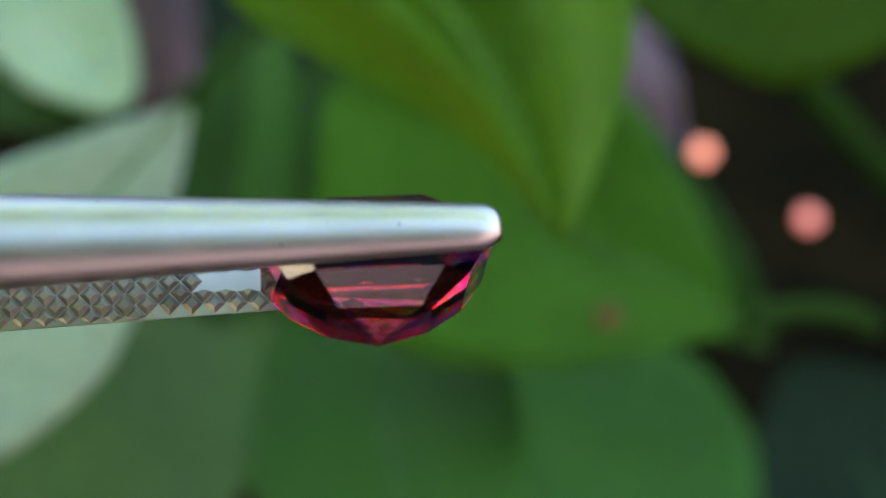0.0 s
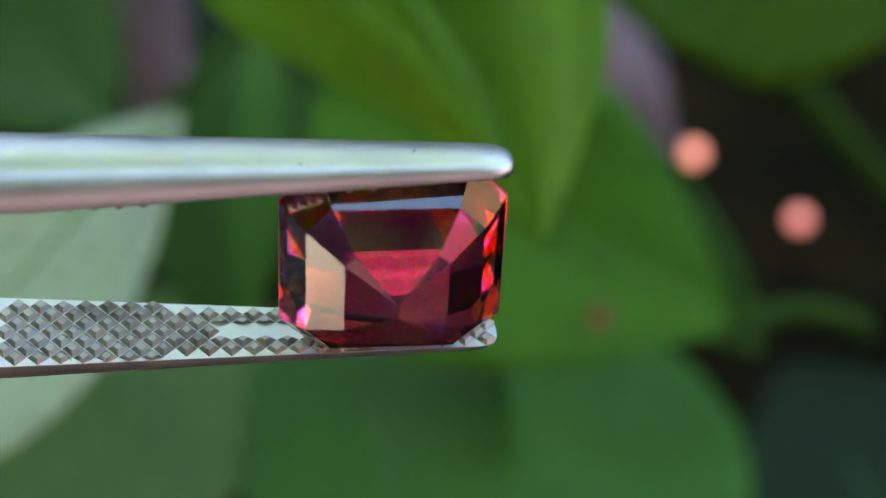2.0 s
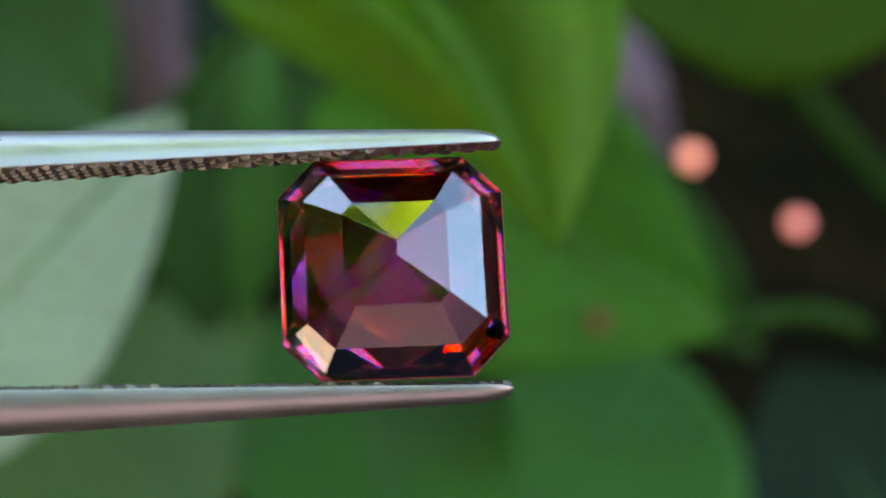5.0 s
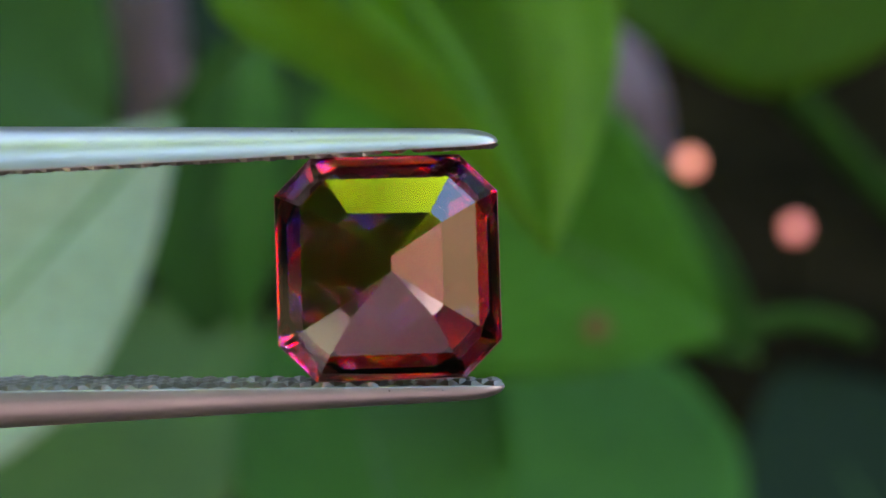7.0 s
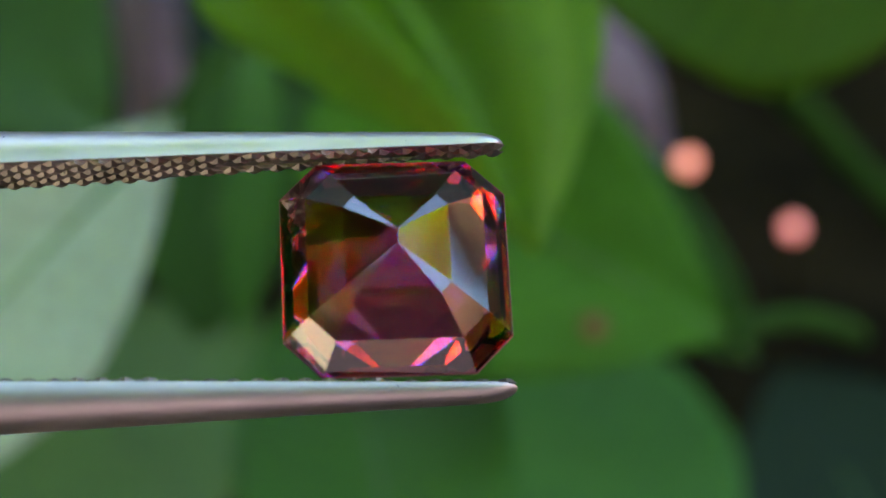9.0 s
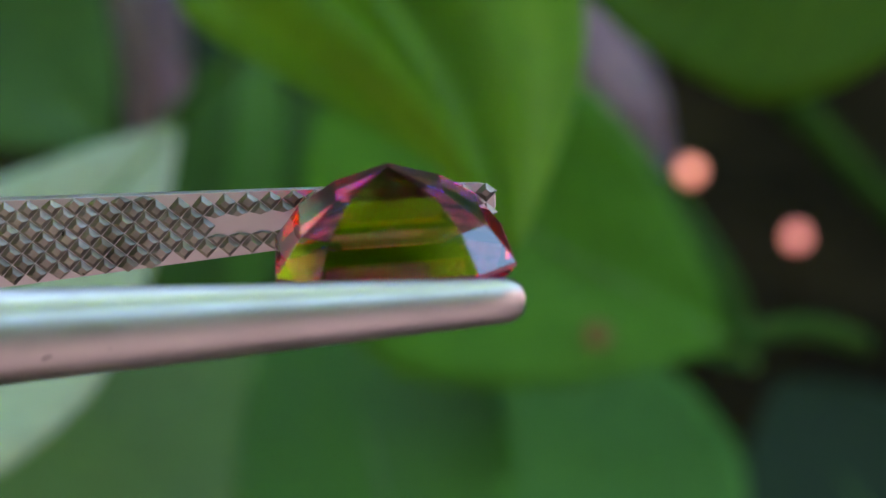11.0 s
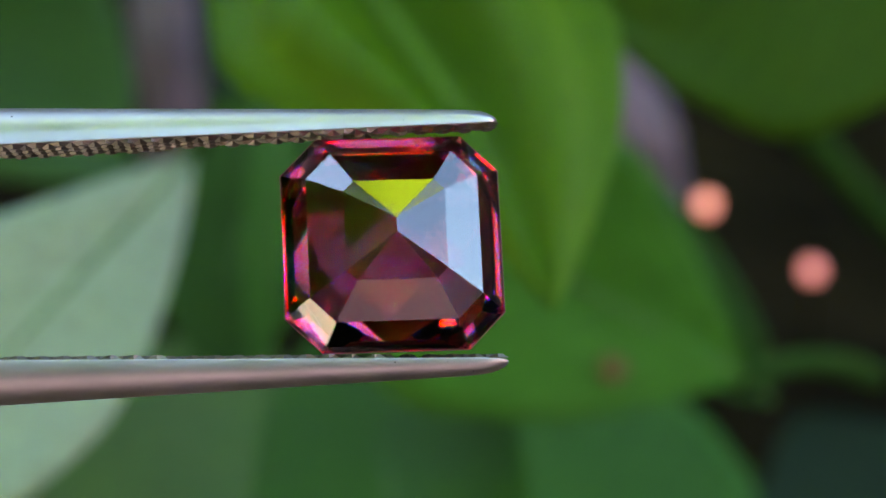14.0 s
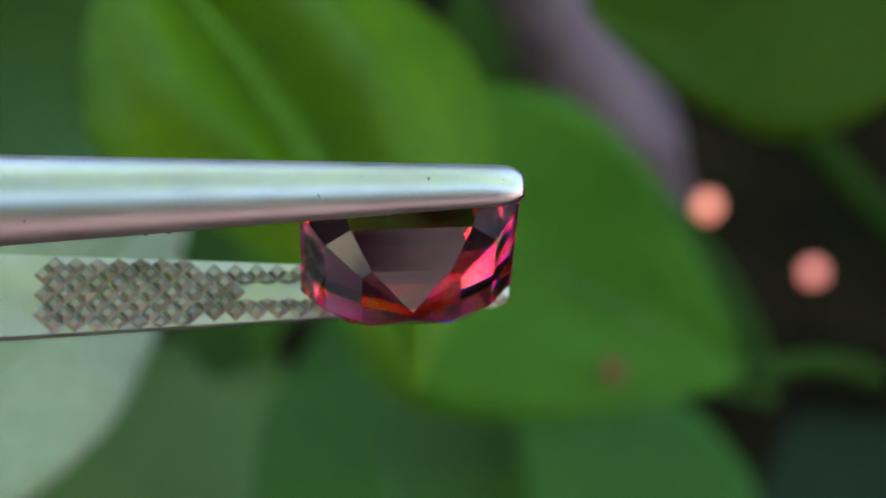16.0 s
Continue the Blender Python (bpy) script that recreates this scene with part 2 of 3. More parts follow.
# Out of view: this ground is added for its bounce onto the tweezers.
def build_path():
    """Trodden reddish earth in front of the bed, on which the camera's owner would stand."""
    bm = bmesh.new()
    n, m = 48, 40
    grid = []
    for i in range(n + 1):
        x = -3.0 + 6.0 * i / n
        edge = 0.02 + 0.03 * noise.noise((x * 3, 1.7, 0)) + 0.012 * noise.noise((x * 14, 4.1, 0))
        grid.append([bm.verts.new((x, edge - 3.0 * (j / m) ** 1.5, 0.004 + 0.008 * min(1, j / 6)
                                   + 0.006 * noise.noise((x * 5, j * 0.7, 2)))) for j in range(m + 1)])
    for a, b in zip(grid, grid[1:]):
        for j in range(m):
            bm.faces.new((a[j], a[j + 1], b[j + 1], b[j]))
    ob = part("path", bm, MAT_PATH, None, smooth=True)
    tagged(ob, "trodden dark reddish earth path added unseen beside the bed", "path", kind="structure")


build_path()


def build_slab():
    """A pale stone slab level in the earth, added unseen as a sunlit reflector."""
    bm = bmesh.new()
    bmesh.ops.create_cube(bm, size=1.0)
    bmesh.ops.scale(bm, vec=(0.155, 0.17, 0.04), verts=bm.verts[:])
    bmesh.ops.subdivide_edges(bm, edges=bm.edges[:], cuts=5, use_grid_fill=True)
    for v in bm.verts:
        v.co += Vector([0.004 * noise.noise(v.co * 9 + Vector((k * 5.0, 0, 0))) for k in range(3)])
    bmesh.ops.translate(bm, vec=(-0.152, 0.045, 0.008), verts=bm.verts[:])
    ob = part("unseen_slab", bm, MAT_SLAB, None, smooth=True)
    tagged(ob, "pale stone slab set unseen in the earth as a sunlit reflector", "paving slab", kind="structure")


build_slab()


# Unseen wall added to keep direct sun off the bed; steps let light past.
def build_wall():
    bm = bmesh.new()
    # the wall steps down twice and up again, one outline drawn out to the wall's thickness
    outline = ((-1.34, 0.0), (1.49, 0.0), (1.49, 1.35), (0.2, 1.35), (0.2, 1.0), (-0.6, 1.0), (-0.6, 1.5), (-1.14, 1.5), (-1.14, 2.2), (-1.34, 2.2))
    front = bm.faces.new([bm.verts.new((x, 0.90, z)) for x, z in outline])
    back = bmesh.ops.extrude_face_region(bm, geom=[front])["geom"]
    bmesh.ops.translate(bm, vec=(0, 0.16, 0), verts=[v for v in back if isinstance(v, bmesh.types.BMVert)])
    bmesh.ops.bevel(bm, geom=bm.edges[:], offset=0.012, segments=2, affect="EDGES")
    ob = part("sun_block_wall", bm, MAT_WALL, None)
    tagged(ob, "plain dark wall added unseen behind the bed to block the sun", "wall", kind="structure")


build_wall()


def build_low_walls():
    """Added unseen: low rosy block by the path reflecting sun, brown clay walls hiding sky."""
    for name, mat, x, y, size, label in (
            ("pink_reflector", MAT_HOUSE, 0.48, -0.20, (0.12, 0.84, 0.14), "low rosy block added unseen to reflect sun into the stone"),
            ("unseen_wall_side", MAT_CLAY, 1.6, -0.115, (0.20, 0.95, 0.52), "low brown clay side wall added unseen for reflections"),
            ("unseen_wall_back", MAT_CLAY, 1.6, 0.885, (0.20, 1.04, 0.86), "higher brown clay wall added unseen to hide sky from the stone"),
            ("unseen_wall_corner", MAT_CLAY, 1.6, -1.06, (0.20, 0.93, 0.78), "taller brown clay wall added unseen at the path's corner to hide sky")):
        bm = bmesh.new()
        bmesh.ops.create_cube(bm, size=1.0)
        bmesh.ops.scale(bm, vec=size, verts=bm.verts[:])
        bmesh.ops.translate(bm, vec=(x, y, size[2] / 2), verts=bm.verts[:])
        bmesh.ops.bevel(bm, geom=bm.edges[:], offset=0.012, segments=2, affect="EDGES")
        tagged(part(name, bm, mat, None), label, "wall", kind="structure")


build_low_walls()


# ---- leaves ----
def leaf(base, tip, db, dt, width, material, label, name="leaf", bend=0.0, fold=0.10, twist=0.0,
         early=0.85, full=1.0, ridges=0.0, waves=2.5, droop=0.0, sides=None, stalk=None, stalk_radius=0.0009, category="leaf"):
    """A leaf from base to tip (sight lines and depths); width in sight units at the leaf's middle depth."""
    b, t = spot(*base, db), spot(*tip, dt)
    top = thing(name, b, label, category, "leaves of the shrub")
    axis = t - b
    length = axis.length
    ax = axis.normalized()
    sight = (VIEW.to_3x3() @ Vector((0, 1, 0)))
    side = ax.cross(sight).normalized()
    face = side.cross(ax).normalized()
    q = Matrix.Rotation(radians(twist), 3, ax)
    side, face = q @ side, q @ face
    half = width / PX * (db + dt) / 2
    nu, nv, thick = 40, 12, 0.00022

    def middle(s):
        return ax * (s * length) + side * (bend * length * math.sin(math.pi * s)) + face * (droop * length * s * s)

    def wide(s):
        return half * max(0.0, math.sin(math.pi * min(1.0, s) ** early)) ** full + half * 0.004

    bm = bmesh.new()
    uv = bm.loops.layers.uv.new("UVMap")
    layers = []
    for lift in (0.0, -thick):
        grid = []
        for i in range(nu + 1):
            s = i / nu
            row = []
            for j in range(nv + 1):
                c = 2 * j / nv - 1
                w = wide(s) * (sides(s, c) if sides else 1.0)
                wob = 1 + 0.05 * noise.noise((s * 7, c * 0.7 + base[0], base[1]))
                h = fold * w * abs(c) ** 1.4 - ridges * half * math.cos(c * waves * math.pi) * math.sin(math.pi * s) \
                    + 0.04 * half * noise.noise((s * 4, c * 3, base[0] * 0.01))
                row.append(bm.verts.new(middle(s) + side * (c * w * wob) - face * (h - lift)))
            grid.append(row)
        layers.append(grid)
    coords = {}
    for g in layers:
        for i in range(nu + 1):
            for j in range(nv + 1):
                c = 2 * j / nv - 1
                coords[g[i][j]] = (i / nu * 3 - abs(c), abs(c) * 0.2)
    for k, g in enumerate(layers):
        for i in range(nu):
            for j in range(nv):
                f = (g[i][j], g[i][j + 1], g[i + 1][j + 1], g[i + 1][j])
                bm.faces.new(f if k == 0 else f[::-1])
    a, c = layers
    rim = [(i, 0) for i in range(nu + 1)] + [(nu, j) for j in range(1, nv + 1)] + \
          [(i, nv) for i in range(nu - 1, -1, -1)] + [(0, j) for j in range(nv - 1, 0, -1)]
    for (i, j), (i2, j2) in zip(rim, rim[1:] + rim[:1]):
        bm.faces.new((a[i][j], c[i][j], c[i2][j2], a[i2][j2]))
    for f in bm.faces:
        for lp in f.loops:
            lp[uv].uv = coords[lp.vert]
    part("blade", bm, material, top, smooth=True)
    pts = [middle(i / 14) - face * 0.0001 for i in range(15)]
    part("midrib", tube(pts, [0.00035 * (1 - 0.8 * i / 14) for i in range(15)], 8), MAT_RIB_LIME if material is LEAF_LIME else MAT_RIB, top, "paler raised midrib", True)
    if stalk:
        e = spot(*stalk[:2], stalk[2]) - b
        m = e * 0.45 + Vector((0, 0, 0.0034))
        arc = [m * (2 * f * (1 - f)) + e * (f * f) for f in (k / 10 for k in range(11))]
        part("leaf_stalk", tube(arc, [stalk_radius * (0.8 + 0.02 * k) for k in range(11)], 8), MAT_STALK, top, "thin green leaf stalk", True)
    return top


def pointed(s, c):
    """Narrows the lower side of a drawn-out blade towards its tip, and lets the other side belly out."""
    f = min(1.0, max(0.0, (s - 0.36) / 0.44))
    return 1 - 0.66 * f if c < 0 else 1.0 + 0.12 * f


lime_leaf = leaf((420, -330), (955, 450), 0.172, 0.146, 335, LEAF_LIME, "bright lime green pointed leaf hanging over the scene",
                 early=0.9, full=0.9, bend=0.055, ridges=0.2, waves=2.2, twist=-15, fold=0.2, sides=pointed, stalk=(300, -600, 0.18))
leaf((1760, -170), (1010, -70), 0.175, 0.175, 285, LEAF_OLIVE, "broad green leaf seen from below its edge", twist=-8,
     early=1.0, full=0.8, stalk=(1900, -200, 0.18))
leaf((322, 205), (-290, 850), 0.18, 0.165, 245, LEAF_PALE, "pale grey-green leaf with a silvery sky sheen put into its colour", early=1.45, full=0.62,
     twist=18, stalk=(470, 60, 0.2))
big_leaf = leaf((1300, 596), (560, 190), 0.20, 0.205, 284, LEAF_GREEN, "large mid-green leaf with one brown blotch", early=1.3, full=0.72, sides=lambda s, c: 1.18 if c > 0 else 1.0,
                twist=12, stalk=(1530, 596, 0.225), stalk_radius=0.0013)
leaf((770, 1260), (600, 470), 0.185, 0.225, 245, LEAF_FRESH, "upright fresh green leaf below the stone", early=1.0, full=0.7, fold=0.2,
     stalk=(830, 1500, 0.20))
leaf((-250, 1130), (470, 560), 0.215, 0.255, 265, LEAF_GREY, "dull grey-green leaf low in the shrub", early=1.0, full=0.8)
leaf((1120, 1230), (1010, 560), 0.225, 0.26, 260, LEAF_DARK, "dark green leaf low in the shrub", early=1.0, full=0.7)
leaf((1760, 1220), (1385, 660), 0.25, 0.29, 230, LEAF_SHADE, "bluish green leaf coloured dark for the shade", early=1.0, full=0.8)
leaf((-260, -220), (205, 245), 0.26, 0.24, 225, LEAF_TEAL, "teal green leaf high in the shrub", early=1.0, full=0.8)
leaf((520, -320), (430, 210), 0.29, 0.275, 150, LEAF_SHADE, "narrow green leaf coloured dark for the shade", early=1.0, full=0.8)
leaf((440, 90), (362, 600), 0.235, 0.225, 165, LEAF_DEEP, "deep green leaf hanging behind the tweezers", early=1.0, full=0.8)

leaf((480, 30), (436, 610), 0.228, 0.216, 50, LEAF_FRESH, "slim green leaf hanging in the gap", early=1.0, full=0.8)
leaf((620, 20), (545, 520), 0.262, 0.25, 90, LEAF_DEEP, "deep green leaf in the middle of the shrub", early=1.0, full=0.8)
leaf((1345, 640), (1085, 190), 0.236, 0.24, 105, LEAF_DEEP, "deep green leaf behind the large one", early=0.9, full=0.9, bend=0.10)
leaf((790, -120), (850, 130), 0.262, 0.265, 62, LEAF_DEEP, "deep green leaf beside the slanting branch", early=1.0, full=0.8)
# Added blade: its bright colour imitates a fleck of sun on the foliage.
fleck_leaf = leaf((345, 390), (345, 514), 0.190, 0.190, 58, LEAF_LIME_FLECK, "tiny yellow-green leaf added as a stand-in for a sunlit fleck", early=1.0, full=0.6, fold=0.0)
sunfleck_leaf = leaf((-160, -260), (215, 205), 0.262, 0.232, 150, LEAF_SUNFLECK, "near-white leaf added as a stand-in for a sunfleck", early=1.0, full=0.6, twist=10)


def foliage(name, count, box, size, tilt, label, seed, material):
    """A mass of single leaves in a box (centre, half extents): unseen shrubs added around."""
    rng = random.Random(seed)
    verts, faces = [], []
    c0, half = Vector(box[0]), box[1]
    for _ in range(count):
        d = Vector([rng.gauss(0, 1) for _ in range(3)])
        d = d.normalized() * rng.random() ** 0.33
        c = c0 + Vector([d[i] * half[i] for i in range(3)])
        m = Matrix.Translation(c) @ pose(0, 0, 0, rng.uniform(-tilt, tilt), rng.uniform(-tilt, tilt), rng.uniform(0, 360))
        ln = size * rng.uniform(0.75, 1.25)
        w = ln * rng.uniform(0.25, 0.34)
        n0 = len(verts)
        for i in range(6):
            f = i / 5
            h = w * math.sin(math.pi * f ** 0.85) + ln * 0.005
            for k in (-1, 0, 1):
                verts.append(m @ Vector((f * ln, k * h, ln * (-0.2 * f * f + 0.07 * abs(k)))))
        for i in range(5):
            for k in (0, 1):
                q = n0 + i * 3 + k
                faces.append((q, q + 1, q + 4, q + 3))
    me = bpy.data.meshes.new(name)
    me.from_pydata(verts, [], faces)
    me.materials.append(material)
    ob = new(name, me)
    return tagged(ob, label, "foliage", kind="stuff")


foliage("overhanging_foliage", 520, ((-0.06, -0.17, 0.97), (0.26, 0.42, 0.09)), 0.10, 35, "sunlit lime green foliage hanging high over the bed", 21, LEAF_SUN)
# Added out of view, to darken what the upper facets mirror.
foliage("unseen_canopy", 800, ((0.13, 0.56, 0.92), (0.27, 0.24, 0.24)), 0.09, 70, "dense dark green foliage added unseen to hide the sky ahead", 26, LEAF_DEEP)
foliage("tree_foliage", 420, ((0.72, -0.28, 0.98), (0.46, 0.30, 0.12)), 0.10, 40, "sunlit green foliage of a tree over the path", 25, LEAF_SUN)
foliage("shrub_foliage", 4200, ((-0.85, -0.42, 0.92), (0.42, 0.74, 0.74)), 0.11, 80, "sunlit lime green shrub beside the path", 22, LEAF_SUN)
# Added behind the camera; its shade is put into the deep leaf colour.
foliage("unseen_hedge", 9000, ((0.3, -2.0, 0.55), (3.2, 0.35, 1.00)), 0.16, 80, "hedge added unseen across the path, coloured dark for shade", 23, LEAF_DEEP)


# Added out of view, to keep low sky out of the left facets.
foliage("unseen_far_hedge", 7000, ((-2.6, 0.35, 0.80), (0.35, 1.75, 1.00)), 0.16, 80, "green hedge added unseen beyond the shrub to hide the sky", 24, LEAF_FRESH)


def blotch():
    bm = bmesh.new()
    bmesh.ops.create_uvsphere(bm, u_segments=20, v_segments=10, radius=0.0012)
    bmesh.ops.scale(bm, vec=(1.0, 0.12, 1.0), verts=bm.verts[:])
    ob = part("blotch", bm, MAT_SPOT, big_leaf, "brown dry blotch", True)
    aim = spot(1068, 590, 0.2) - big_leaf.location
    blade = next(c for c in big_leaf.children if c.name.startswith("blade"))
    near = min((v.co for v in blade.data.vertices), key=lambda c: (c - aim).length)
    ob.location = near + (VIEW.translation - big_leaf.location - near).normalized() * 0.0009
    ob.rotation_euler = (radians(TILT), 0, 0)


blotch()


# ---- branches, stems, glowing balls ----
def branch(points, radius, material, label, name="branch", category="branch", twigs=(0.25, 0.66)):
    p = [spot(*q) for q in points]
    top = thing(name, p[0], label, category)
    pts = []
    for i in range(len(p) - 1):
        for k in range(6):
            f = k / 6
            w = Vector([0.0012 * noise.noise((i + f, c * 5.0, radius * 900)) for c in range(3)])
            pts.append(p[i].lerp(p[i + 1], f) - p[0] + w)
    pts.append(p[-1] - p[0])
    n = len(pts)
    rad = [radius * (1 - 0.3 * i / n) * (1 + 0.12 * noise.noise((i * 0.9, radius * 500, 1))) for i in range(n)]
    part("bark" if material is MAT_BARK else "skin", tube(pts, rad, 14), material, top, "", True)
    for k, i in enumerate(int(n * f) for f in twigs):
        go = VIEW.to_3x3() @ Vector((0.8 if k else -0.7, 0.9, 0.5 - k))
        fine = min(radius, 0.0034)
        twig = [pts[i] + go * (fine * 1.6 * f) + Vector((0, 0, fine * 0.25 * f * f)) for f in range(6)]
        part("twig", tube(twig, [fine * (0.42 - 0.06 * f) for f in range(6)], 8), material, top, "short side twig", True)


branch([(240, -250, 0.30), (262, 0, 0.30), (292, 190, 0.305), (340, 420, 0.32)], 0.0052, MAT_BARK, "purple-grey woody branch in the shrub")
branch([(850, -230, 0.295), (940, -76, 0.30), (1015, 60, 0.305), (1100, 165, 0.31), (1150, 420, 0.33)], 0.0080, MAT_BARK, "purple-grey woody branch slanting behind the leaves", twigs=(0.08,))
branch([(1330, 80, 0.30), (1480, 240, 0.305), (1660, 440, 0.31)], 0.0024, MAT_STALK, "green stem slanting in the shade", "stem", "stem")
branch([(400, 330, 0.245), (450, 170, 0.245), (520, 40, 0.25)], 0.0013, MAT_STALK, "green stem between the leaves", "stem", "stem")


# Small emissive balls make the two salmon-pink spots; their wires are added.
def lamp(u, v, d, glow):
    top = thing("glow_spot", spot(u, v, d), "tiny glowing salmon-pink ball among the leaves", "lamp", "tiny lamps")
    bm = bmesh.new()
    bmesh.ops.create_uvsphere(bm, u_segments=16, v_segments=10, radius=19 / PX * d)
    part("glow_ball", bm, glow, top, "glowing pink ball", True)
    bm = tube([Vector((0, 0, -0.0014)), Vector((0, 0.001, -0.004)), Vector((0.002, 0.004, -0.03))], [0.0004, 0.0003, 0.0003], 6)
    part("wire", bm, MAT_SOIL, top, "thin dark wire", True)


lamp(1228, 288, 0.28, MAT_SALMON)
lamp(1415, 405, 0.28, MAT_SALMON_DIM)


# ---- tweezers ----
HALF_GAP, SPREAD = 208.1, 0.0262


def arm_width(x):
    return min(75.2 + 0.104 * (195 - x), 430.0)


def arm_thick(x):
    return min(31.3 + 0.0545 * (195 - x), 95.0)


def arm_gap(x):
    return HALF_GAP + SPREAD * (x - 195)


def build_arm(side, parent, reach):
    """One tweezers arm: flat inside, domed outside, rounded tip."""
    bm = bmesh.new()
    stations = [(reach, 0.25, 0.16), (reach - 3, 0.52, 0.34), (reach - 9, 0.74, 0.52), (reach - 18, 0.90, 0.70), (reach - 32, 1, 0.87),
                (reach - 52, 1, 0.97)]
    x = reach - 80
    while x > -7600:
        stations.append((x, 1, 1))
        x -= 60 if x > -900 else 350
    rings = []
    n = 18
    for x, kw, kt in stations:
        w, t, z = arm_width(x) / 2 * kw, (arm_thick(x) - 3) * kt, arm_gap(x) + 8
        lift = (1 - kt) * 5
        ring = [(-w, 0.0), (-w * 0.5, 0.0), (w * 0.5, 0.0), (w, 0.0)]
        for k in range(n + 1):
            a = math.pi * k / n
            c, s = math.cos(a), math.sin(a)
            ring.append((w * math.copysign(abs(c) ** 0.9, c), 2 + (t - 2) * s ** 0.9))
        rings.append([bm.verts.new((x * UNIT, y * UNIT, side * (z + lift + h) * UNIT)) for y, h in ring])
    m = len(rings[0])
    for r0, r1 in zip(rings, rings[1:]):
        for k in range(m):
            bm.faces.new((r0[k], r0[(k + 1) % m], r1[(k + 1) % m], r1[k]))
    bm.faces.new(rings[0])
    bm.faces.new(rings[-1])
    arm = part("arm", bm, MAT_STEEL, parent, "satin steel arm", True)
    for p in arm.data.polygons:
        p.use_smooth = abs(p.normal.z) < 0.995 or p.normal.z * side > 0
    # knurled gripping face: rows of blunt pyramids
    bm = bmesh.new()
    dx, dy = 41.0, 42.0
    rng = random.Random(7 + side)
    rows = int(170 / (dy / 2))
    for r in range(-rows, rows + 1):
        y = r * dy / 2
        for c in range(int(-735 / dx), int(reach / dx) + 1):
            x = (c + (0.5 if r % 2 else 0.0)) * dx
            slot = -310 < x < 60
            if abs(y) > arm_width(x) / 2 - 7 or x > reach - 14 or (abs(y) < 12 and slot):
                continue
            z = arm_gap(x) + 8
            top = rng.uniform(0.38, 0.53)
            h = rng.uniform(6.8, 7.8)
            lim = arm_width(x) / 2
            lo, hi = [], []
            inner = 17 if slot else 0

            def keep(v):
                v = max(-lim, min(lim, v))
                return v if not inner or abs(v) > inner else math.copysign(inner, y)

            for ox, oy in ((1, 0), (0, 1), (-1, 0), (0, -1)):
                lo.append(bm.verts.new(((x + ox * dx * 0.5) * UNIT, keep(y + oy * dy * 0.5) * UNIT, side * (z + 0.5) * UNIT)))
                hi.append(bm.verts.new(((x + ox * dx * 0.5 * top) * UNIT, keep(y + oy * dy * 0.5 * top) * UNIT, side * (z - h) * UNIT)))
            for k in range(4):
                bm.faces.new((lo[k], lo[(k + 1) % 4], hi[(k + 1) % 4], hi[k]))
            bm.faces.new(hi)
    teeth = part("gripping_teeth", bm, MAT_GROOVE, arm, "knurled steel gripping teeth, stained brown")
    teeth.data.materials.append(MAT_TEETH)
    # Tops take the lighter steel, flanks the one with groove shade in it.
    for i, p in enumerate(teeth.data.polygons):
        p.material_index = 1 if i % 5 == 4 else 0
    return arm


def build_tweezers():
    top = thing("tweezers", (0, 0, 0), "satin steel gem tweezers with knurled jaws, gripping the stone", "tweezers")
    build_arm(1, top, 202.0)
    build_arm(-1, top, 205.5)
    bm = bmesh.new()
    bmesh.ops.create_cube(bm, size=1.0)
    bmesh.ops.scale(bm, vec=(500 * UNIT, 380 * UNIT, 120 * UNIT), verts=bm.verts[:])
    bmesh.ops.translate(bm, vec=(-7500 * UNIT, 0, 0), verts=bm.verts[:])
    bmesh.ops.bevel(bm, geom=bm.edges[:], offset=25 * UNIT, segments=3, affect="EDGES")
    part("joint", bm, MAT_STEEL, top, "welded steel end of the tweezers")
    return top


tweezers = build_tweezers()


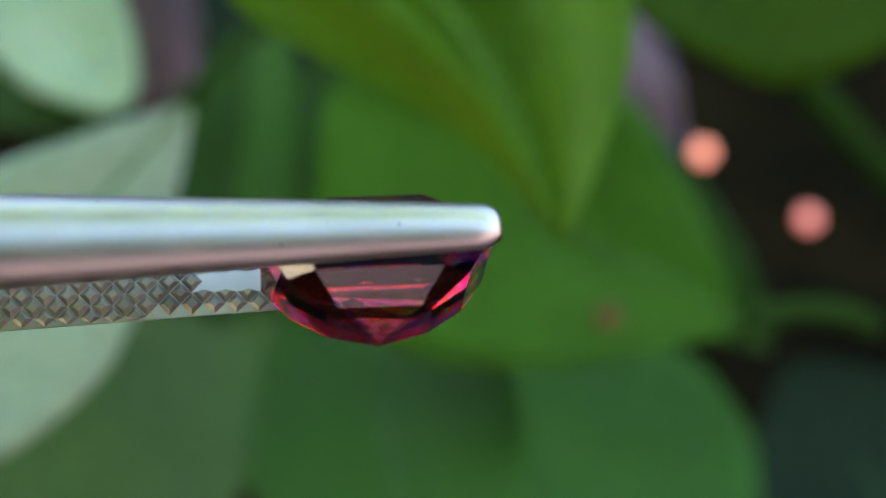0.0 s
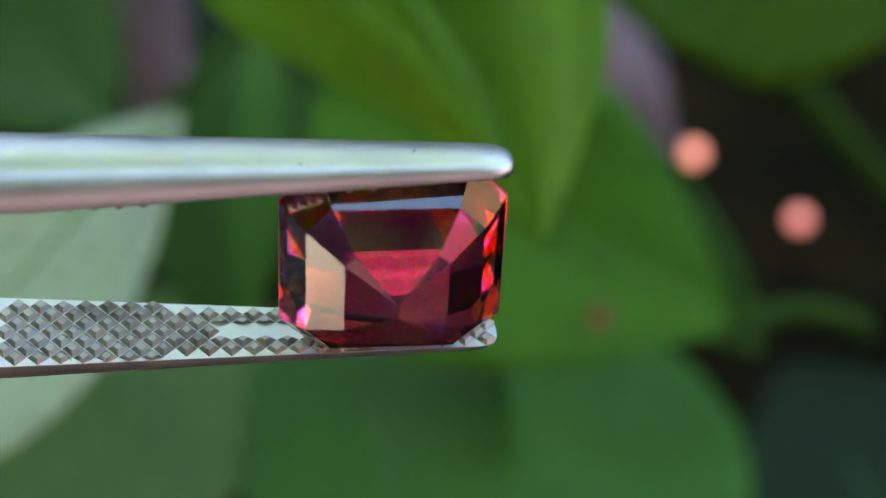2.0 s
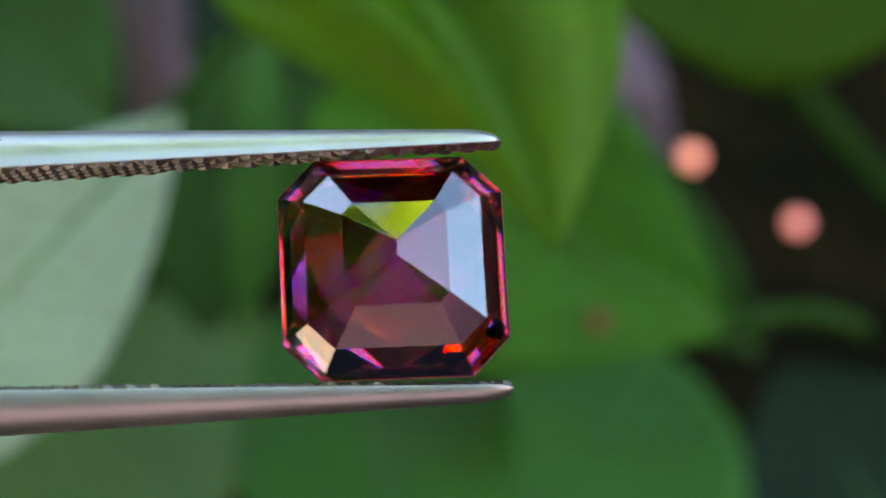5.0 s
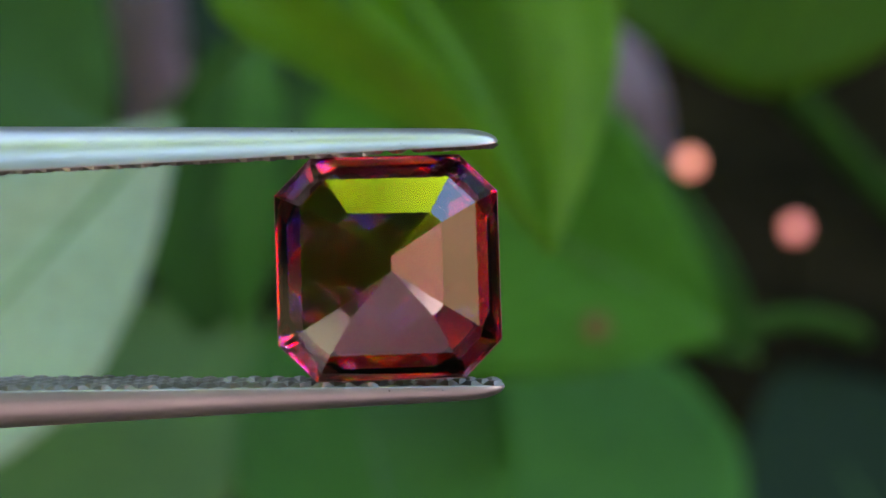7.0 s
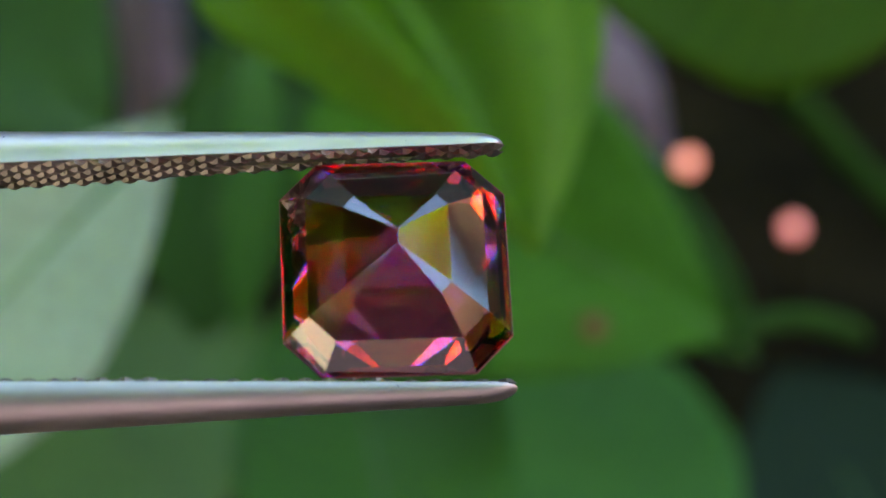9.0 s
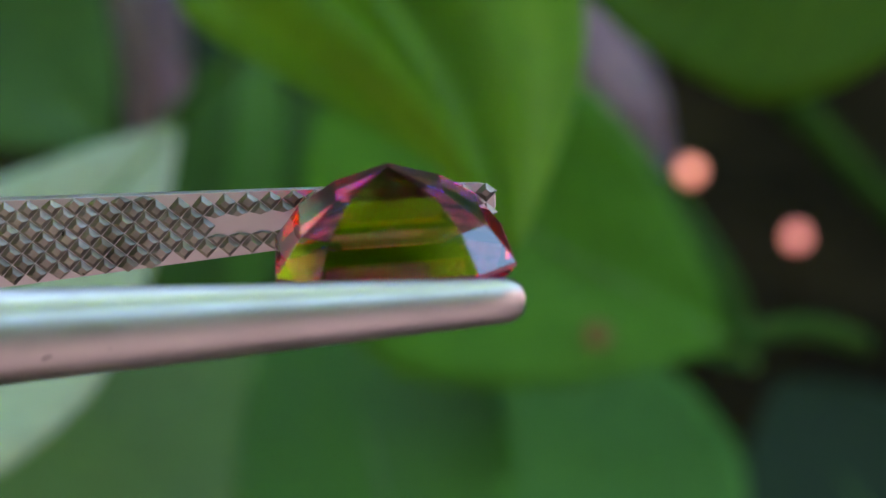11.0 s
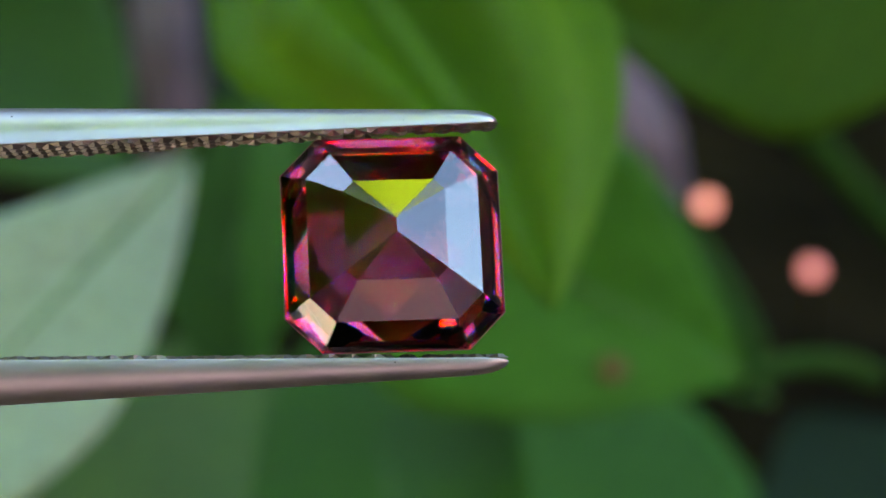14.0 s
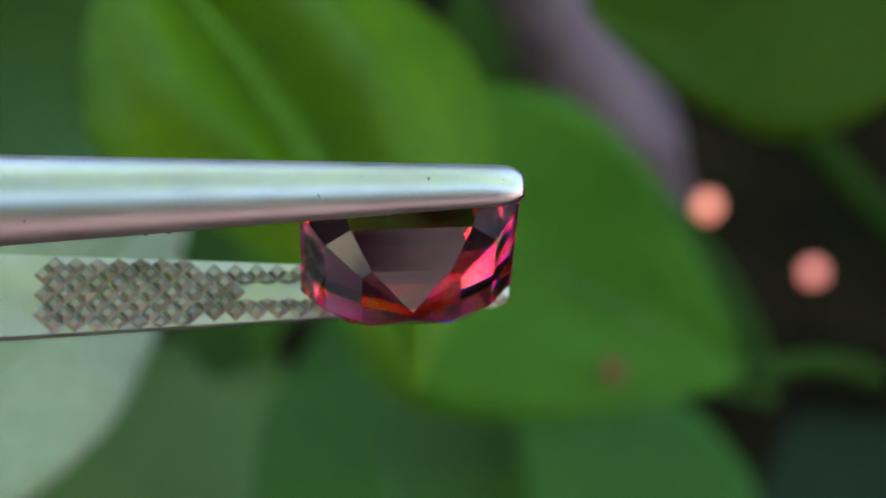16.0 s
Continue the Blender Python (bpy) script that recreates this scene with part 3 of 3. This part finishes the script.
# ---- the stone ----
def build_stone():
    bm = bmesh.new()

    def ring(half, cut, y):
        h = half - cut
        xz = ((half, h), (h, half), (-h, half), (-half, h), (-half, -h), (-h, -half), (h, -half), (half, -h))
        return [bm.verts.new((x * UNIT, y * UNIT, z * UNIT)) for x, z in xz]

    table = ring(118, 36, 82)
    crown = ring(168, 54, 46)
    upper = ring(200, 67, 9)
    lower = ring(200, 67, 0)
    step_a = ring(156, 46, -61)
    step_b = ring(91, 19, -110)
    keel_top = bm.verts.new((0, -150 * UNIT, 13 * UNIT))
    keel_low = bm.verts.new((0, -150 * UNIT, -13 * UNIT))
    rings = [table, crown, upper, lower, step_a, step_b]
    for r0, r1 in zip(rings, rings[1:]):
        for k in range(8):
            bm.faces.new((r0[k], r0[(k + 1) % 8], r1[(k + 1) % 8], r1[k]))
    bm.faces.new(table)
    r = step_b
    bm.faces.new((r[0], r[1], keel_top))
    bm.faces.new((r[1], r[2], keel_top))
    bm.faces.new((r[2], r[3], keel_top))
    bm.faces.new((r[3], r[4], keel_low, keel_top))
    bm.faces.new((r[4], r[5], keel_low))
    bm.faces.new((r[5], r[6], keel_low))
    bm.faces.new((r[6], r[7], keel_low))
    bm.faces.new((r[7], r[0], keel_top, keel_low))
    bm.transform(Matrix.Translation((0, -14.8 * UNIT, 0)) @ pose(0, 0, 0, -7.75, 0, 0.65))
    seat = Matrix.Translation((0, -14.8 * UNIT, 0)) @ pose(0, 0, 0, -7.75, 0, 0.65)
    top = thing("gemstone", (0, 0, 0), "faceted square step-cut wine-red gemstone held in tweezers", "gemstone")
    part("faceted_body", bm, MAT_STONE, top, "clear wine-red faceted body")
    bm = bmesh.new()
    bands = [ring(200.4, 67, 1.0), ring(201.4, 67.4, 1.6), ring(201.4, 67.4, 7.4), ring(200.4, 67, 8.0)]
    for r0, r1 in zip(bands, bands[1:] + bands[:1]):
        for k in range(8):
            bm.faces.new((r0[k], r0[(k + 1) % 8], r1[(k + 1) % 8], r1[k]))
    bm.transform(seat)
    part("girdle", bm, MAT_GIRDLE, top, "thin frosted girdle line")
    return top


gemstone = build_stone()


# ---- what moves ----
def motions():
    held = [
        (0, pose(-0.00290, 0.07999, 0.10724, 58.28, 0.15, 5.15)),
        (0.5, pose(-0.00266, 0.08120, 0.10697, 50.22, 1.11, 5.17)),
        (1, pose(-0.00243, 0.08205, 0.10634, 43.70, 0.15, 4.60)),
        (1.5, pose(-0.00239, 0.08135, 0.10665, 36.57, 0.54, 5.06)),
        (2, pose(-0.00197, 0.08121, 0.10695, 26.08, 0.90, 5.38)),
        (2.5, pose(-0.00205, 0.08112, 0.10640, 14.28, 1.24, 6.11)),
        (3, pose(-0.00200, 0.08139, 0.10655, 2.35, 0.67, 4.69)),
        (3.5, pose(-0.00198, 0.08156, 0.10645, -10.00, -0.06, 3.74)),
        (4, pose(-0.00204, 0.08072, 0.10628, -20.26, -0.03, 4.01)),
        (4.2, pose(-0.00201, 0.08081, 0.10631, -24.41, -0.14, 3.99)),
        (6.3, pose(-0.00168, 0.08080, 0.10700, -26.91, -1.08, 3.72)),
        (6.5, pose(-0.00182, 0.08064, 0.10701, -24.21, -0.83, 3.53)),
        (7, pose(-0.00195, 0.08174, 0.10652, -15.22, -0.44, 3.24)),
        (7.5, pose(-0.00215, 0.08200, 0.10693, -5.92, 0.21, 4.11)),
        (8, pose(-0.00208, 0.08221, 0.10788, 1.45, 0.06, 3.56)),
        (8.5, pose(-0.00172, 0.08144, 0.10753, -19.83, -0.58, 2.95)),
        (8.8, pose(-0.00159, 0.08101, 0.10758, -23.92, -1.13, 2.97)),
        (9, pose(-0.00158, 0.08033, 0.10696, -33.81, -0.66, 3.36)),
        (9.2, pose(-0.00147, 0.08053, 0.10700, -43.21, -0.85, 3.85)),
        (11.3, pose(-0.00177, 0.07830, 0.10847, -87.73, -3.17, 4.41)),
        (11.5, pose(-0.00178, 0.07815, 0.10846, -82.40, -2.93, 4.32)),
        (12, pose(-0.00175, 0.08035, 0.10843, -67.76, -2.10, 3.83)),
        (12.5, pose(-0.00204, 0.08216, 0.10751, -55.38, -0.88, 4.21)),
        (13, pose(-0.00198, 0.08348, 0.10756, -42.01, -0.29, 4.50)),
        (13.5, pose(-0.00214, 0.08369, 0.10766, -34.25, -0.13, 4.23)),
        (14, pose(-0.00248, 0.08420, 0.10826, -24.52, -0.31, 4.91)),
        (14.5, pose(-0.00256, 0.08557, 0.10736, -15.04, 0.28, 4.78)),
        (15, pose(-0.00259, 0.08644, 0.10790, 5.32, 0.41, 5.07)),
        (15.5, pose(-0.00242, 0.08614, 0.10860, 26.30, -0.09, 5.05)),
        (16, pose(-0.00195, 0.08577, 0.10790, 44.85, -0.11, 4.16)),
    ]
    walk(tweezers, held)
    walk(gemstone, held)
    # The near-white blade stands in for a sunfleck, then moves out of view.
    at = sunfleck_leaf.location.copy()
    away = VIEW.to_3x3() @ Vector((-0.030, 0.004, 0.026))
    swing = [(0, 0.0), (0.1, 0.02), (0.2, 0.8), (0.3, 1.0), (4.2, 1.02), (9.2, 1.05), (16, 1.0)]
    walk(sunfleck_leaf, [(t, pose(*(at + away * f), 0, 0, 14 * f)) for t, f in swing])
    hang = fleck_leaf.location.copy()
    turn = [(0, 104.3), (12.5, 104.3), (12.7, 35), (12.85, 0), (13.15, 0), (13.3, 40), (13.45, 104.3), (16, 104.3)]
    back = VIEW.to_3x3() @ Vector((-0.006, 0.054, 0))      # at rest it is put out of view behind the deep green leaves
    walk(fleck_leaf, [(t, pose(*(hang + back * (a / 104.3)), 0, 0, a)) for t, a in turn])
    walk(lime_leaf, [
        (0, pose(-0.01456, 0.17296, 0.10932, 0, 0, 0)),
        (0.5, pose(-0.01497, 0.17292, 0.10921, 0, 0, 0)),
        (1, pose(-0.01526, 0.17287, 0.10907, 0, 0, 0)),
        (1.5, pose(-0.01538, 0.17287, 0.10907, 0, 0, 0)),
        (2, pose(-0.01560, 0.17287, 0.10907, 0, 0, 0)),
        (2.5, pose(-0.01523, 0.17287, 0.10907, 0, 0, 0)),
        (3, pose(-0.01552, 0.17287, 0.10907, 0, 0, 0)),
        (3.5, pose(-0.01552, 0.17287, 0.10907, 0, 0, 0)),
        (4, pose(-0.01519, 0.17287, 0.10907, 0, 0, 0)),
        (4.2, pose(-0.01459, 0.17287, 0.10907, 0, 0, 0)),
        (6.3, pose(-0.01437, 0.17287, 0.10907, 0, 0, 0)),
        (6.5, pose(-0.01452, 0.17287, 0.10907, 0, 0, 0)),
        (7, pose(-0.01456, 0.17287, 0.10907, 0, 0, 0)),
        (7.5, pose(-0.01467, 0.17287, 0.10907, 0, 0, 0)),
        (8, pose(-0.01489, 0.17287, 0.10907, 0, 0, 0)),
        (8.5, pose(-0.01534, 0.17287, 0.10907, 0, 0, 0)),
        (8.8, pose(-0.01552, 0.17287, 0.10907, 0, 0, 0)),
        (9, pose(-0.01549, 0.17287, 0.10907, 0, 0, 0)),
        (9.2, pose(-0.01556, 0.17287, 0.10907, 0, 0, 0)),
        (11.3, pose(-0.01705, 0.17313, 0.10977, 0, 0, 0)),
        (11.5, pose(-0.01697, 0.17300, 0.10942, 0, 0, 0)),
        (12, pose(-0.01988, 0.17287, 0.10907, 0, 0, 0)),
        (12.5, pose(-0.01675, 0.17261, 0.10834, 0, 0, 0)),
        (13, pose(-0.01586, 0.17244, 0.10788, 0, 0, 0)),
        (13.5, pose(-0.01604, 0.17247, 0.10795, 0, 0, 0)),
        (14, pose(-0.01545, 0.17253, 0.10813, 0, 0, 0)),
        (14.5, pose(-0.01764, 0.17207, 0.10687, 0, 0, 0)),
        (15, pose(-0.01649, 0.17226, 0.10739, 0, 0, 0)),
        (15.5, pose(-0.01865, 0.17170, 0.10586, 0, 0, 0)),
        (16, pose(-0.02445, 0.17072, 0.10316, 0, 0, 0)),
    ])


motions()
